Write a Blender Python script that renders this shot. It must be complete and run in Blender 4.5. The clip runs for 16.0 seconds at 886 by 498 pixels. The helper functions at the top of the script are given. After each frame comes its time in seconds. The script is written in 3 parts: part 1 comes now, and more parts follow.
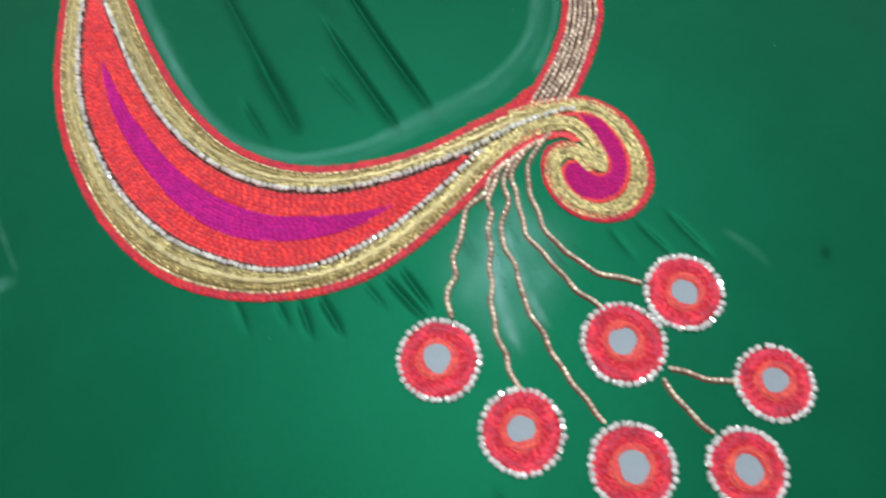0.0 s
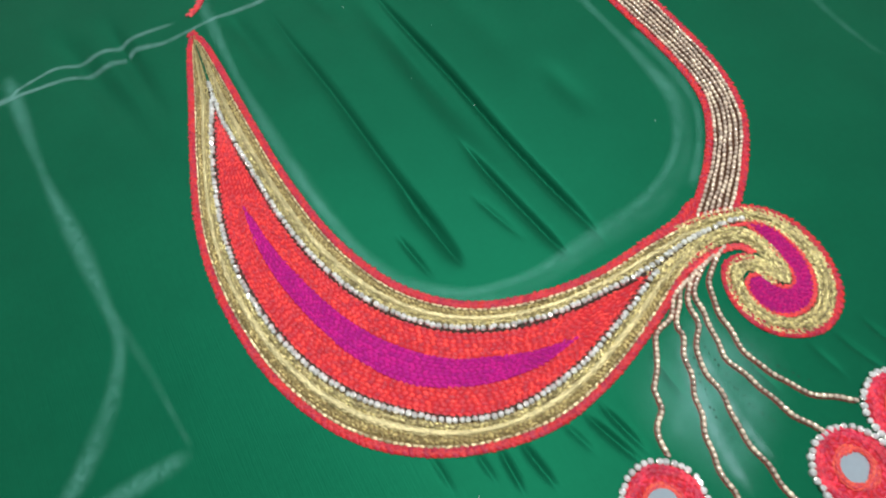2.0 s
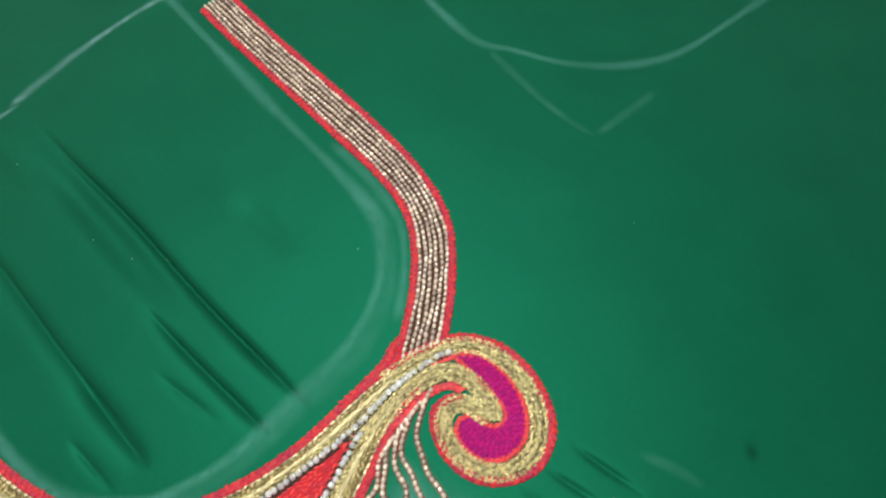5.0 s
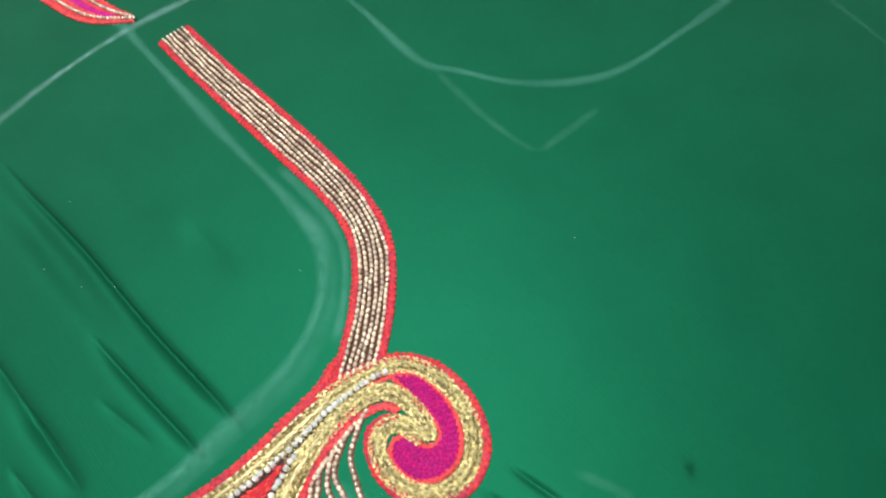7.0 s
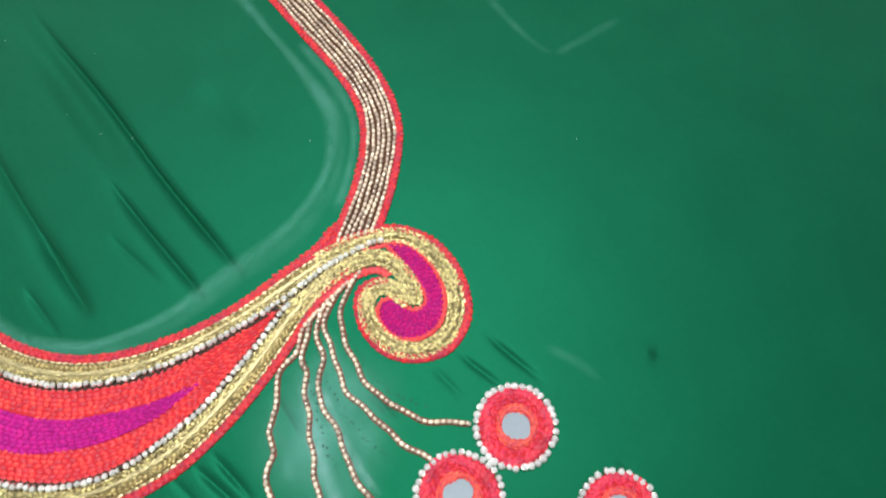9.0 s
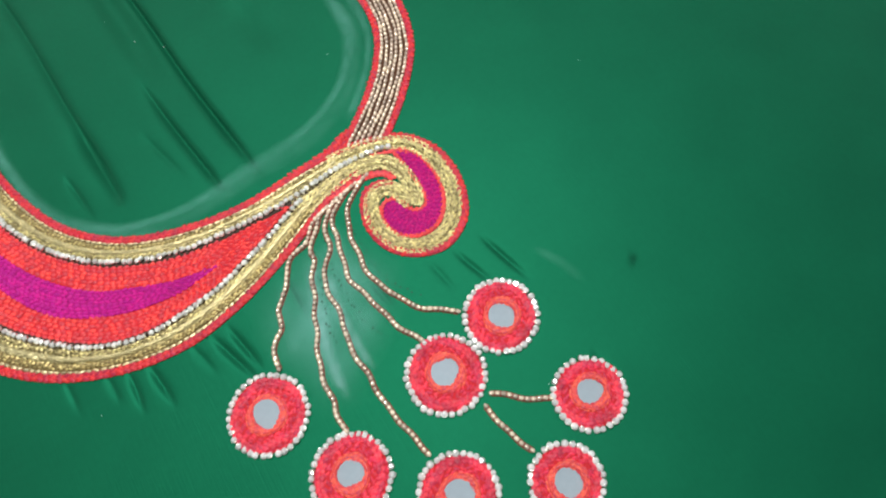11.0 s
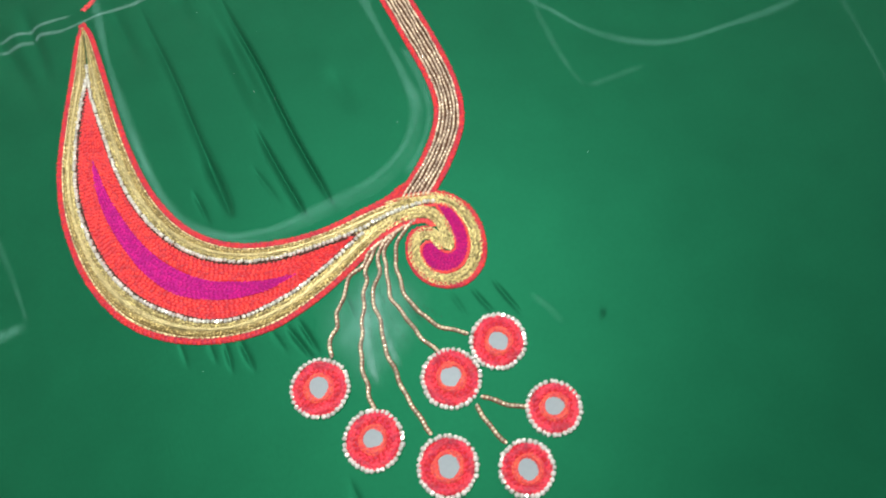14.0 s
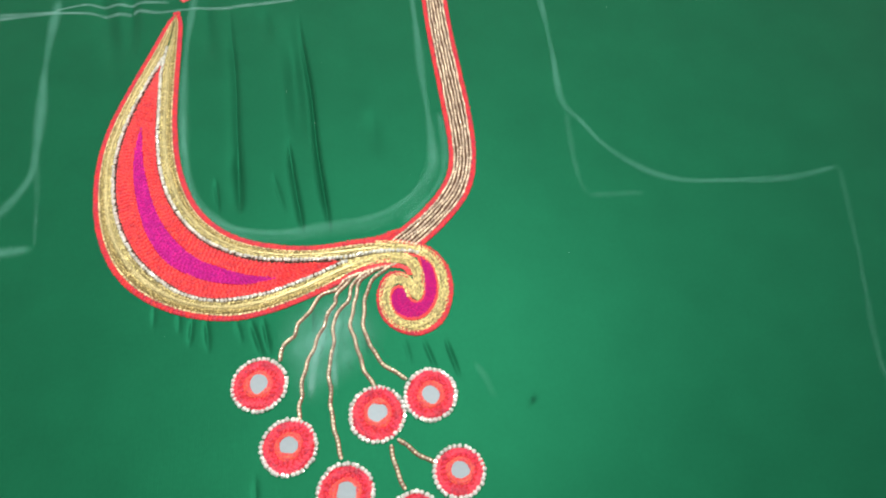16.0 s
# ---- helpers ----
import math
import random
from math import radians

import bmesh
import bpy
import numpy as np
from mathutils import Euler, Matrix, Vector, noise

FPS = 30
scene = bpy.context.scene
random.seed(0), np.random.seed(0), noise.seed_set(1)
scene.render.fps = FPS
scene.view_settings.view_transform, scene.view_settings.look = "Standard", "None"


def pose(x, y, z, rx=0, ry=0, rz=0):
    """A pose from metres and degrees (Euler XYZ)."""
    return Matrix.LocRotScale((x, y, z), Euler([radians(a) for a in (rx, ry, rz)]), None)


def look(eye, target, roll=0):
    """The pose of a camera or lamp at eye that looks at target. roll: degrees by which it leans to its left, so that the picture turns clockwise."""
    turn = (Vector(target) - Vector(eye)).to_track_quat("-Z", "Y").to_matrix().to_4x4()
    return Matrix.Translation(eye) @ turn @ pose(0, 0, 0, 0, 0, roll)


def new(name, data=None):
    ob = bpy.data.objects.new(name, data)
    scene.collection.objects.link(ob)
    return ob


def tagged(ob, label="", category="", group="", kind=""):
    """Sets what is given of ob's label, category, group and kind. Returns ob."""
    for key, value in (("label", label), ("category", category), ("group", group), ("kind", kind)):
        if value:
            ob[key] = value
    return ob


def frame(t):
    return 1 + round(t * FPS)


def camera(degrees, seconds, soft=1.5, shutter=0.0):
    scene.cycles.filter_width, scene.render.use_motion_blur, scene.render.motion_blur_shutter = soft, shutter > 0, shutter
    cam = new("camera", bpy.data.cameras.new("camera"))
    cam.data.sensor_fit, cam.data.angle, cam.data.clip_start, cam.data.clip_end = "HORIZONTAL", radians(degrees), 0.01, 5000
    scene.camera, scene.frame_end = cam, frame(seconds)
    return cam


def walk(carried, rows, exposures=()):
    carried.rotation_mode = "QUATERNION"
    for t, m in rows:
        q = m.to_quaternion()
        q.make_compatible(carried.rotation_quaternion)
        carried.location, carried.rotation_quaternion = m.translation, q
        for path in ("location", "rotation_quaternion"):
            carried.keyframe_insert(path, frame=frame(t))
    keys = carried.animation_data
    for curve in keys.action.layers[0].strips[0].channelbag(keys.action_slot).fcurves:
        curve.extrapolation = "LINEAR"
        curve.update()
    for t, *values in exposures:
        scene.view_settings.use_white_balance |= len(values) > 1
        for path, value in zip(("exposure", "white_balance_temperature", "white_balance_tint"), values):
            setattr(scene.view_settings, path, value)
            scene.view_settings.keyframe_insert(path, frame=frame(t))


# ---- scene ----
cam = camera(70.1, 16.0, soft=1.9, shutter=0.6)
PATH = [
    (0, -0.0971, -0.0846, 0.2189, 21.13, 2.57, -24.29),
    (0.5, -0.1154, -0.0667, 0.2220, 22.99, 3.10, -24.17),
    (1, -0.1278, -0.0548, 0.2236, 23.69, 3.16, -24.44),
    (1.5, -0.1404, -0.0398, 0.2249, 24.24, 2.86, -27.24),
    (2, -0.1485, -0.0218, 0.2263, 25.40, 3.14, -29.38),
    (2.5, -0.1501, -0.0076, 0.2290, 25.32, 3.32, -31.45),
    (3, -0.1508, 0.0043, 0.2326, 25.18, 3.71, -33.03),
    (3.5, -0.1287, -0.0058, 0.2229, 25.11, 3.08, -34.45),
    (4, -0.1005, -0.0163, 0.2230, 27.49, 1.29, -37.60),
    (4.5, -0.0723, -0.0310, 0.2172, 28.82, 1.00, -40.38),
    (4.7, -0.0490, -0.0258, 0.2225, 25.91, 1.97, -40.63),
    (6.8, -0.0150, -0.0445, 0.2197, 28.14, 4.87, -41.82),
    (7, -0.0153, -0.0479, 0.2193, 28.11, 4.83, -41.64),
    (7.5, -0.0153, -0.0589, 0.2190, 27.74, 4.61, -40.55),
    (8, -0.0276, -0.0655, 0.2195, 25.75, 2.83, -38.29),
    (8.5, -0.0334, -0.0650, 0.2209, 23.94, 1.94, -36.13),
    (9, -0.0308, -0.0718, 0.2182, 23.85, 2.43, -35.40),
    (9.5, -0.0342, -0.0824, 0.2175, 22.77, 2.97, -33.84),
    (10, -0.0347, -0.0951, 0.2180, 22.59, 3.78, -32.95),
    (10.2, -0.0331, -0.0948, 0.2186, 21.52, 3.47, -33.02),
    (12.3, -0.0497, -0.1143, 0.2629, 20.25, 4.67, -27.62),
    (12.5, -0.0478, -0.1142, 0.2716, 20.55, 4.95, -26.80),
    (13, -0.0415, -0.1160, 0.2893, 20.40, 4.72, -25.97),
    (13.5, -0.0391, -0.1173, 0.2999, 20.92, 4.40, -24.77),
    (14, -0.0345, -0.1201, 0.3072, 21.75, 4.07, -23.45),
    (14.5, -0.0216, -0.1174, 0.3117, 22.96, 2.82, -18.11),
    (15, -0.0171, -0.1165, 0.3234, 23.45, 2.05, -12.79),
    (15.5, -0.0125, -0.1346, 0.3245, 25.95, 0.45, -7.52),
    (16, -0.0091, -0.1417, 0.3289, 27.81, -0.95, -6.40),
]
EXPOSURES = [
    (0.0, -0.42, 6500, 10), (1.0, -0.40, 6500, 10), (2.5, -0.40, 6600, 10), (3.5, -0.40, 6300, 10), (4.0, -0.45, 5800, 10), (4.7, -0.46, 6500, 10), (7.0, -0.14, 6700, 10),
    (8.0, -0.14, 6600, 10), (10.0, -0.17, 6700, 10), (12.5, -0.42, 6900, 10), (13.5, -0.25, 7300, 10), (14.5, -0.05, 7200, 10), (16.0, 0.02, 7300, 10),
]
walk(cam, [(t, pose(x, y, z, rx, ry, rz)) for t, x, y, z, rx, ry, rz in PATH], EXPOSURES)

# ---- light: a fixed spot standing in for light carried with the camera, and an added area lamp ----
world = bpy.data.worlds.new("world")
scene.world = world
world.use_nodes = True
world.node_tree.nodes["Background"].inputs[0].default_value = (0.05, 0.055, 0.06, 1)
world.node_tree.nodes["Background"].inputs[1].default_value = 0.5


def lamp(name, kind, m, watts, colour, **more):
    data = bpy.data.lights.new(name, kind)
    data.energy, data.color = watts, colour
    for key, value in more.items():
        if key == "radius":
            data.shadow_soft_size = value
        if key == "cone":
            data.spot_size, data.spot_blend = radians(value), 1.0
        if key == "size":
            data.shape, data.size, data.size_y = "RECTANGLE", value[0], value[1]
    ob = new(name, data)
    ob.matrix_world = m
    return ob


# Stand-in for the moving light at the camera; place and cone fitted to brightness.
lamp("stand_in_spot", "SPOT", look((-0.04, -0.05, 0.80), (-0.19, 0.30, 0)), 18.6, (1.0, 0.97, 0.90), radius=0.004, cone=104)
# Unseen lamp added for general light and the lustre on the silk.
lamp("added_area_lamp", "AREA", look((0.23, 0.89, 2.35), (-0.05, 0.05, 0)), 51.0, (0.90, 0.96, 1.0), size=(1.2, 0.1))

# ---- materials ----


def material(name, colour, rough=0.5, metal=0.0, vary=0.0, grain=0.0, scale=900.0, bump=0.0, island=False, spec=0.5, hue=0.0, sheen=0.0, coat=0.0, patch=None):
    """A procedural surface: colour varied piece by piece and by two sizes of grain, with fine relief."""
    patch = grain / 2 if patch is None else patch
    mat = bpy.data.materials.new(name)
    mat.use_nodes = True
    nodes, links = mat.node_tree.nodes, mat.node_tree.links
    bsdf = nodes["Principled BSDF"]
    bsdf.inputs["Roughness"].default_value = rough
    bsdf.inputs["Metallic"].default_value = metal
    bsdf.inputs["Specular IOR Level"].default_value = spec
    bsdf.inputs["Sheen Weight"].default_value = sheen
    bsdf.inputs["Coat Weight"].default_value = coat
    place = nodes.new("ShaderNodeTexCoord")
    hsv = nodes.new("ShaderNodeHueSaturation")
    hsv.inputs["Color"].default_value = (*colour, 1)
    fine = nodes.new("ShaderNodeTexNoise")
    fine.inputs["Scale"].default_value = scale
    fine.inputs["Detail"].default_value = 4
    broad = nodes.new("ShaderNodeTexNoise")
    broad.inputs["Scale"].default_value = scale / 14
    for n in (fine, broad):
        links.new(place.outputs["Object"], n.inputs["Vector"])
    pick = nodes.new("ShaderNodeNewGeometry") if island else nodes.new("ShaderNodeObjectInfo")
    rnd = pick.outputs["Random Per Island"] if island else pick.outputs["Random"]

    def mapped(socket, low, high):
        m = nodes.new("ShaderNodeMapRange")
        m.inputs["To Min"].default_value, m.inputs["To Max"].default_value = low, high
        links.new(socket, m.inputs["Value"])
        return m.outputs["Result"]

    def times(a, b):
        m = nodes.new("ShaderNodeMath")
        m.operation = "MULTIPLY"
        links.new(a, m.inputs[0])
        links.new(b, m.inputs[1])
        return m.outputs[0]

    value = times(mapped(rnd, 1 - vary, 1 + vary), times(mapped(fine.outputs["Fac"], 1 - grain, 1 + grain), mapped(broad.outputs["Fac"], 1 - patch, 1 + patch)))
    links.new(value, hsv.inputs["Value"])
    if hue:
        links.new(mapped(rnd, 0.5 - hue, 0.5 + hue), hsv.inputs["Hue"])
    links.new(hsv.outputs["Color"], bsdf.inputs["Base Color"])
    if bump:
        b = nodes.new("ShaderNodeBump")
        b.inputs["Strength"].default_value, b.inputs["Distance"].default_value = bump, 0.0004
        links.new(fine.outputs["Fac"], b.inputs["Height"])
        links.new(b.outputs["Normal"], bsdf.inputs["Normal"])
    return mat


def silk():
    """Plain-woven green silk: crossed threads, slubs and a soft broad lustre."""
    mat = material("green_silk", (0.003, 0.075, 0.037), rough=0.49, grain=0.12, scale=420, spec=0.52, patch=0.2)
    nodes, links = mat.node_tree.nodes, mat.node_tree.links
    bsdf = nodes["Principled BSDF"]
    bsdf.inputs["Specular Tint"].default_value = (0.05, 1.0, 0.52, 1)  # dyed fibres gleam in their own colour
    place = nodes.new("ShaderNodeTexCoord")
    heights = []
    for turn, size in ((0.0, 2100.0), (90.0, 1900.0)):
        mp = nodes.new("ShaderNodeMapping")
        mp.inputs["Rotation"].default_value[2] = radians(turn)
        mp.inputs["Scale"].default_value = (size, size * 0.03, size * 0.03)
        links.new(place.outputs["Object"], mp.inputs["Vector"])
        n = nodes.new("ShaderNodeTexNoise")
        n.inputs["Scale"].default_value, n.inputs["Detail"].default_value = 1.0, 2
        links.new(mp.outputs["Vector"], n.inputs["Vector"])
        heights.append(n.outputs["Fac"])
    add = nodes.new("ShaderNodeMath")
    links.new(heights[0], add.inputs[0])
    links.new(heights[1], add.inputs[1])
    b = nodes.new("ShaderNodeBump")
    b.inputs["Strength"].default_value, b.inputs["Distance"].default_value = 0.13, 0.0003
    links.new(add.outputs[0], b.inputs["Height"])
    links.new(b.outputs["Normal"], bsdf.inputs["Normal"])
    return mat


def chalk(name, colour, most, scale):
    """Rubbed chalk dust: broken cover that lets the cloth show through."""
    mat = material(name, colour, rough=0.95, grain=0.1, scale=scale, spec=0.05)
    nodes, links = mat.node_tree.nodes, mat.node_tree.links
    bsdf = nodes["Principled BSDF"]
    uv = nodes.new("ShaderNodeTexCoord")
    sep = nodes.new("ShaderNodeSeparateXYZ")
    links.new(uv.outputs["UV"], sep.inputs[0])
    edge = nodes.new("ShaderNodeMapRange")  # full in the middle of the stroke, none at its rims
    edge.interpolation_type = "SMOOTHSTEP"
    links.new(sep.outputs["Y"], edge.inputs["Value"])
    noise_ = nodes.new("ShaderNodeTexNoise")
    edge.inputs["From Min"].default_value, edge.inputs["From Max"].default_value = 0.0, 1.1
    noise_.inputs["Scale"].default_value, noise_.inputs["Detail"].default_value = scale, 5
    links.new(uv.outputs["Object"], noise_.inputs["Vector"])
    broad = nodes.new("ShaderNodeTexNoise")
    broad.inputs["Scale"].default_value = 28
    links.new(uv.outputs["Object"], broad.inputs["Vector"])
    a = nodes.new("ShaderNodeMapRange")
    a.inputs["From Min"].default_value, a.inputs["From Max"].default_value = 0.25, 0.75
    a.inputs["To Min"].default_value, a.inputs["To Max"].default_value = 0.25 * most, 0.8 * most
    links.new(noise_.outputs["Fac"], a.inputs["Value"])
    c = nodes.new("ShaderNodeMapRange")
    c.inputs["From Min"].default_value, c.inputs["From Max"].default_value = 0.25, 0.65
    c.inputs["To Min"].default_value = 0.4
    links.new(broad.outputs["Fac"], c.inputs["Value"])
    out = edge.outputs["Result"]
    for other in (a, c):
        m = nodes.new("ShaderNodeMath")
        m.operation = "MULTIPLY"
        links.new(out, m.inputs[0])
        links.new(other.outputs["Result"], m.inputs[1])
        out = m.outputs[0]
    links.new(out, bsdf.inputs["Alpha"])
    return mat


SILK = silk()
RED = material("red_thread", (0.74, 0.050, 0.062), rough=0.42, vary=0.26, grain=0.4, scale=2500, bump=0.5, island=True, hue=0.005, spec=0.45, patch=0.14)
CORD = material("red_cord_thread", (0.54, 0.022, 0.046), rough=0.42, vary=0.26, grain=0.5, scale=2200, bump=0.5, island=True, hue=0.008, spec=0.35)
COLLAR = material("scarlet_thread", (0.74, 0.070, 0.070), rough=0.36, vary=0.2, grain=0.4, scale=2200, bump=0.5, island=True, hue=0.012, spec=0.4, patch=0.25)
PINK = material("crimson_thread", (0.70, 0.036, 0.080), rough=0.42, vary=0.2, grain=0.5, scale=2600, bump=0.5, island=True, hue=0.005, spec=0.4, patch=0.75)
PURPLE = material("magenta_thread", (0.52, 0.012, 0.26), rough=0.5, vary=0.2, grain=0.2, scale=2500, bump=0.5, island=True, hue=0.01, spec=0.2)
CERISE = material("cerise_thread", (0.48, 0.006, 0.18), rough=0.5, vary=0.24, grain=0.3, scale=2500, bump=0.5, island=True, hue=0.012, spec=0.25)
GOLD = material("gold_zari", (0.56, 0.475, 0.235), rough=0.28, metal=0.88, vary=0.6, grain=0.35, scale=3000, bump=0.6, island=True, hue=0.01)
# Stitch grounds, red and magenta: darker colour paints the shade in the gaps.
RED_GAP_SHADE = material("red_gap_shade", (0.54, 0.022, 0.032), rough=0.7, grain=0.3, scale=2500, bump=0.4, spec=0.2)
MAGENTA_GAP_SHADE = material("magenta_gap_shade", (0.34, 0.005, 0.15), rough=0.7, grain=0.3, scale=2500, bump=0.4, spec=0.2)
STONE_SHADE = material("stone_shade_colour", (0.045, 0.028, 0.02), rough=0.6, grain=0.4, scale=2500, bump=0.4, spec=0.3)
# Darker gold: the shaded side of the padded band, put into the colour.
SHADED_GOLD = material("shaded_gold_zari", (0.49, 0.40, 0.18), rough=0.3, metal=0.86, vary=0.55, grain=0.35, scale=3000, bump=0.6, island=True)
PALE = material("pale_gold_zari", (0.72, 0.62, 0.38), rough=0.3, metal=0.7, vary=0.45, grain=0.3, scale=3000, bump=0.5, island=True)
# Dark ground that paints the shade in crevices between the gold cords.
CREVICE_SHADE = material("crevice_shade_thread", (0.26, 0.18, 0.07), rough=0.5, metal=0.4, grain=0.4, scale=2500, bump=0.6)
# Laid ridge thread, coloured a little paler for the light along the ridge.
SILKY = material("laid_gold_thread", (0.61, 0.525, 0.285), rough=0.36, metal=0.85, vary=0.3, grain=0.45, scale=3000, bump=0.4, island=True)
STONE = material("clear_rhinestone", (0.95, 0.96, 0.98), rough=0.08, metal=0.36, vary=0.2, coat=1.0)
LEAF_STONE = material("smoky_rhinestone", (0.95, 0.97, 0.97), rough=0.08, metal=0.36, vary=0.28, coat=1.0)
CUP = material("silver_cup", (0.70, 0.69, 0.64), rough=0.3, metal=1.0, vary=0.1, grain=0.2, scale=3000)
BEAD = material("champagne_bead", (0.86, 0.69, 0.56), rough=0.18, metal=0.36, vary=0.38, grain=0.15, scale=2500, coat=0.5, hue=0.01)
BEADS = material("champagne_beads", (0.84, 0.67, 0.54), rough=0.18, metal=0.36, vary=0.38, grain=0.15, scale=2500, coat=0.5, island=True, hue=0.01)
GROUND = material("dark_brown_ground_thread", (0.10, 0.046, 0.026), rough=0.7, grain=0.4, scale=1800, bump=0.6, spec=0.2)
BROWN = material("brown_ground_thread", (0.24, 0.060, 0.042), rough=0.7, grain=0.4, scale=1800, bump=0.6)
# The pale blue diffuse share paints in a brighter reflection than the ceiling gives.
MIRROR = material("mirror_glass", (0.71, 0.84, 0.98), rough=0.04, metal=0.6, grain=0.08, scale=500, patch=0.1)
CHALK = chalk("white_chalk", (0.28, 0.78, 0.68), 0.32, 500)
DUST = chalk("chalk_dust", (0.28, 0.76, 0.66), 0.15, 130)
CLOUD = chalk("chalk_cloud", (0.32, 0.80, 0.74), 0.5, 60)
TRACE = chalk("tracing_chalk", (0.50, 0.88, 0.90), 0.46, 240)
INK = chalk("dark_smudge", (0.004, 0.03, 0.018), 0.9, 500)
PLASTER = material("wall_plaster", (0.72, 0.72, 0.70), rough=0.9, grain=0.08, scale=30, bump=0.2)
FLOOR = material("grey_floor", (0.30, 0.29, 0.27), rough=0.6, grain=0.2, scale=30, bump=0.2)

# ---- helpers for the cloth and the stitches; lengths of the plan are in millimetres ----
MM = 0.001


def spline(points, step=1.0):
    """A smooth line through the plan's points (millimetres), with points at even steps."""
    p = np.array(points, float)
    p = np.vstack([2 * p[0] - p[1], p, 2 * p[-1] - p[-2]])
    out = []
    for a, b, c, d in zip(p, p[1:], p[2:], p[3:]):
        t = np.linspace(0, 1, 24, endpoint=False)[:, None]
        out.append(0.5 * (2 * b + (c - a) * t + (2 * a - 5 * b + 4 * c - d) * t**2 + (3 * b - a - 3 * c + d) * t**3))
    out = np.vstack([*out, p[-2:-1]])
    return even(out, step=step)


def even(line, step=None, count=None):
    far = np.r_[0, np.cumsum(np.hypot(*np.diff(line, axis=0).T))]
    n = count or max(2, int(round(far[-1] / step)) + 1)
    s = np.linspace(0, far[-1], n)
    return np.stack([np.interp(s, far, line[:, k]) for k in (0, 1)], 1)


def normals(line):
    d = np.gradient(line, axis=0)
    d /= np.maximum(np.hypot(*d.T)[:, None], 1e-9)
    return np.stack([-d[:, 1], d[:, 0]], 1)


def beside(line, off):
    return line + normals(line) * off


# creases: from, to, half width, depth (millimetres)
CREASES = [
    ((-68, 240), (-50, 44), 1.2, 3.2), ((-77, 245), (-60, 80), 7.0, 2.9), ((-118, 255), (-102, 64), 2.0, 2.1), ((-75, 125), (-66, 48), 1.2, 2.2), ((-85, 97), (-75, 62), 1.5, 0.9),
    ((-218, 293), (-189, 176), 6.0, 3.4), ((-191, 283), (-182, 190), 4.0, 3.2), ((-94, 246), (-88, 200), 5.0, 1.2), ((-21, 142), (-18, 96), 5.0, 0.8), ((-40, 250), (-30, 120), 8.0, 0.8),
    ((-149, 14), (-147, -5), 1.2, 0.8), ((-135, 7), (-133, -9), 1.2, 0.9), ((-127, 4), (-127, -17), 1.2, 1.5), ((-120, 2), (-116, -21), 1.3, 1.9), ((-104, 0), (-98, -18), 1.2, 0.8),
    ((-96, -1), (-86, -29), 1.2, 2.0), ((-89, -1), (-83, -26), 1.1, 1.7), ((-62, 6), (-61, -19), 1.4, 0.7), ((-2, -22), (6, -46), 1.0, 1.15), ((10, -22), (18, -52), 1.0, 1.3),
    ((-12, -20), (-8, -40), 1.4, 0.6), ((-91, -86), (-89, -104), 1.3, 0.9), ((-27, -122), (-22, -138), 1.4, 0.9), ((-47, -112), (-43, -132), 1.6, 0.8), ((20, -83), (21, -98), 1.3, 0.6),
    ((-120, 96), (-115, 66), 1.3, 1.3), ((-108, 118), (-103, 66), 1.5, 1.6), ((-136, 256), (-127, 186), 5.0, 1.8), ((-73, 206), (-70, 104), 5.0, 1.2), ((-35, -14), (-31, -32), 1.2, 0.9),
]


def cloth_height(x, y):
    """The height of the cloth in millimetres at places of the plan: slack waves and the creases that the stitching pulls."""
    z = 0.5 * np.sin(x / 41 + 0.6 * np.sin(y / 90)) + 0.35 * np.sin(y / 57 + x / 130 + 1.0)
    for (ax, ay), (bx, by), wide, deep in CREASES:
        d = np.hypot(bx - ax, by - ay)
        u, v = (bx - ax) / d, (by - ay) / d
        along = (x - ax) * u + (y - ay) * v
        across = -(x - ax) * v + (y - ay) * u + 0.5 * np.sin(along / 17.0)
        ends = np.clip(along / (0.38 * d), 0, 1) * np.clip((d - along) / ((0.2 if d > 45 and wide < 3 else 0.5) * d), 0, 1)
        ends = ends * ends * (3 - 2 * ends)
        long = d > 45 and wide < 3
        soft = 1.9 if long else 1.0  # a long fold has a gentle side and a steep one
        wide = 0.85 * wide if wide < 3 else wide
        reach = np.abs(across) / np.where(across < 0, soft * wide, wide)
        z = z - (1.25 if long else 0.9) * deep * ends * np.exp(-(reach ** (1.15 if wide < 3 else 2)))
    return z


def rest(xy, up):
    xy = np.asarray(xy, float)
    return np.column_stack([xy, cloth_height(xy[:, 0], xy[:, 1]) + up]) * MM


def mesh_of(name, verts, faces, mats, smooth=True, uv=None):
    me = bpy.data.meshes.new(name)
    me.from_pydata([tuple(v) for v in verts], [], faces)
    for m in mats if isinstance(mats, (list, tuple)) else [mats]:
        me.materials.append(m)
    me.polygons.foreach_set("use_smooth", [smooth] * len(me.polygons))
    if uv is not None:
        layer = me.uv_layers.new(name="uv")
        for loop in me.loops:
            layer.data[loop.index].uv = uv[loop.vertex_index]
    me.update()
    return me


def thing(name, label, category, group="", at=(0, 0, 0)):
    ob = new(name)
    ob.empty_display_size = 0.005
    ob.location = at
    return tagged(ob, label, category, group)


def part(name, me, parent, label="", kind="", m=None):
    ob = new(name, me)
    ob.parent = parent
    if m is not None:
        ob.matrix_basis = m
    return tagged(ob, label, kind=kind)


GRAIN = np.array([(-0.5, 0, 0), (-0.22, -0.5, 0), (0.22, -0.5, 0), (0.5, 0, 0), (0.22, 0.5, 0), (-0.22, 0.5, 0), (-0.2, 0, 1), (0.2, 0, 1)])
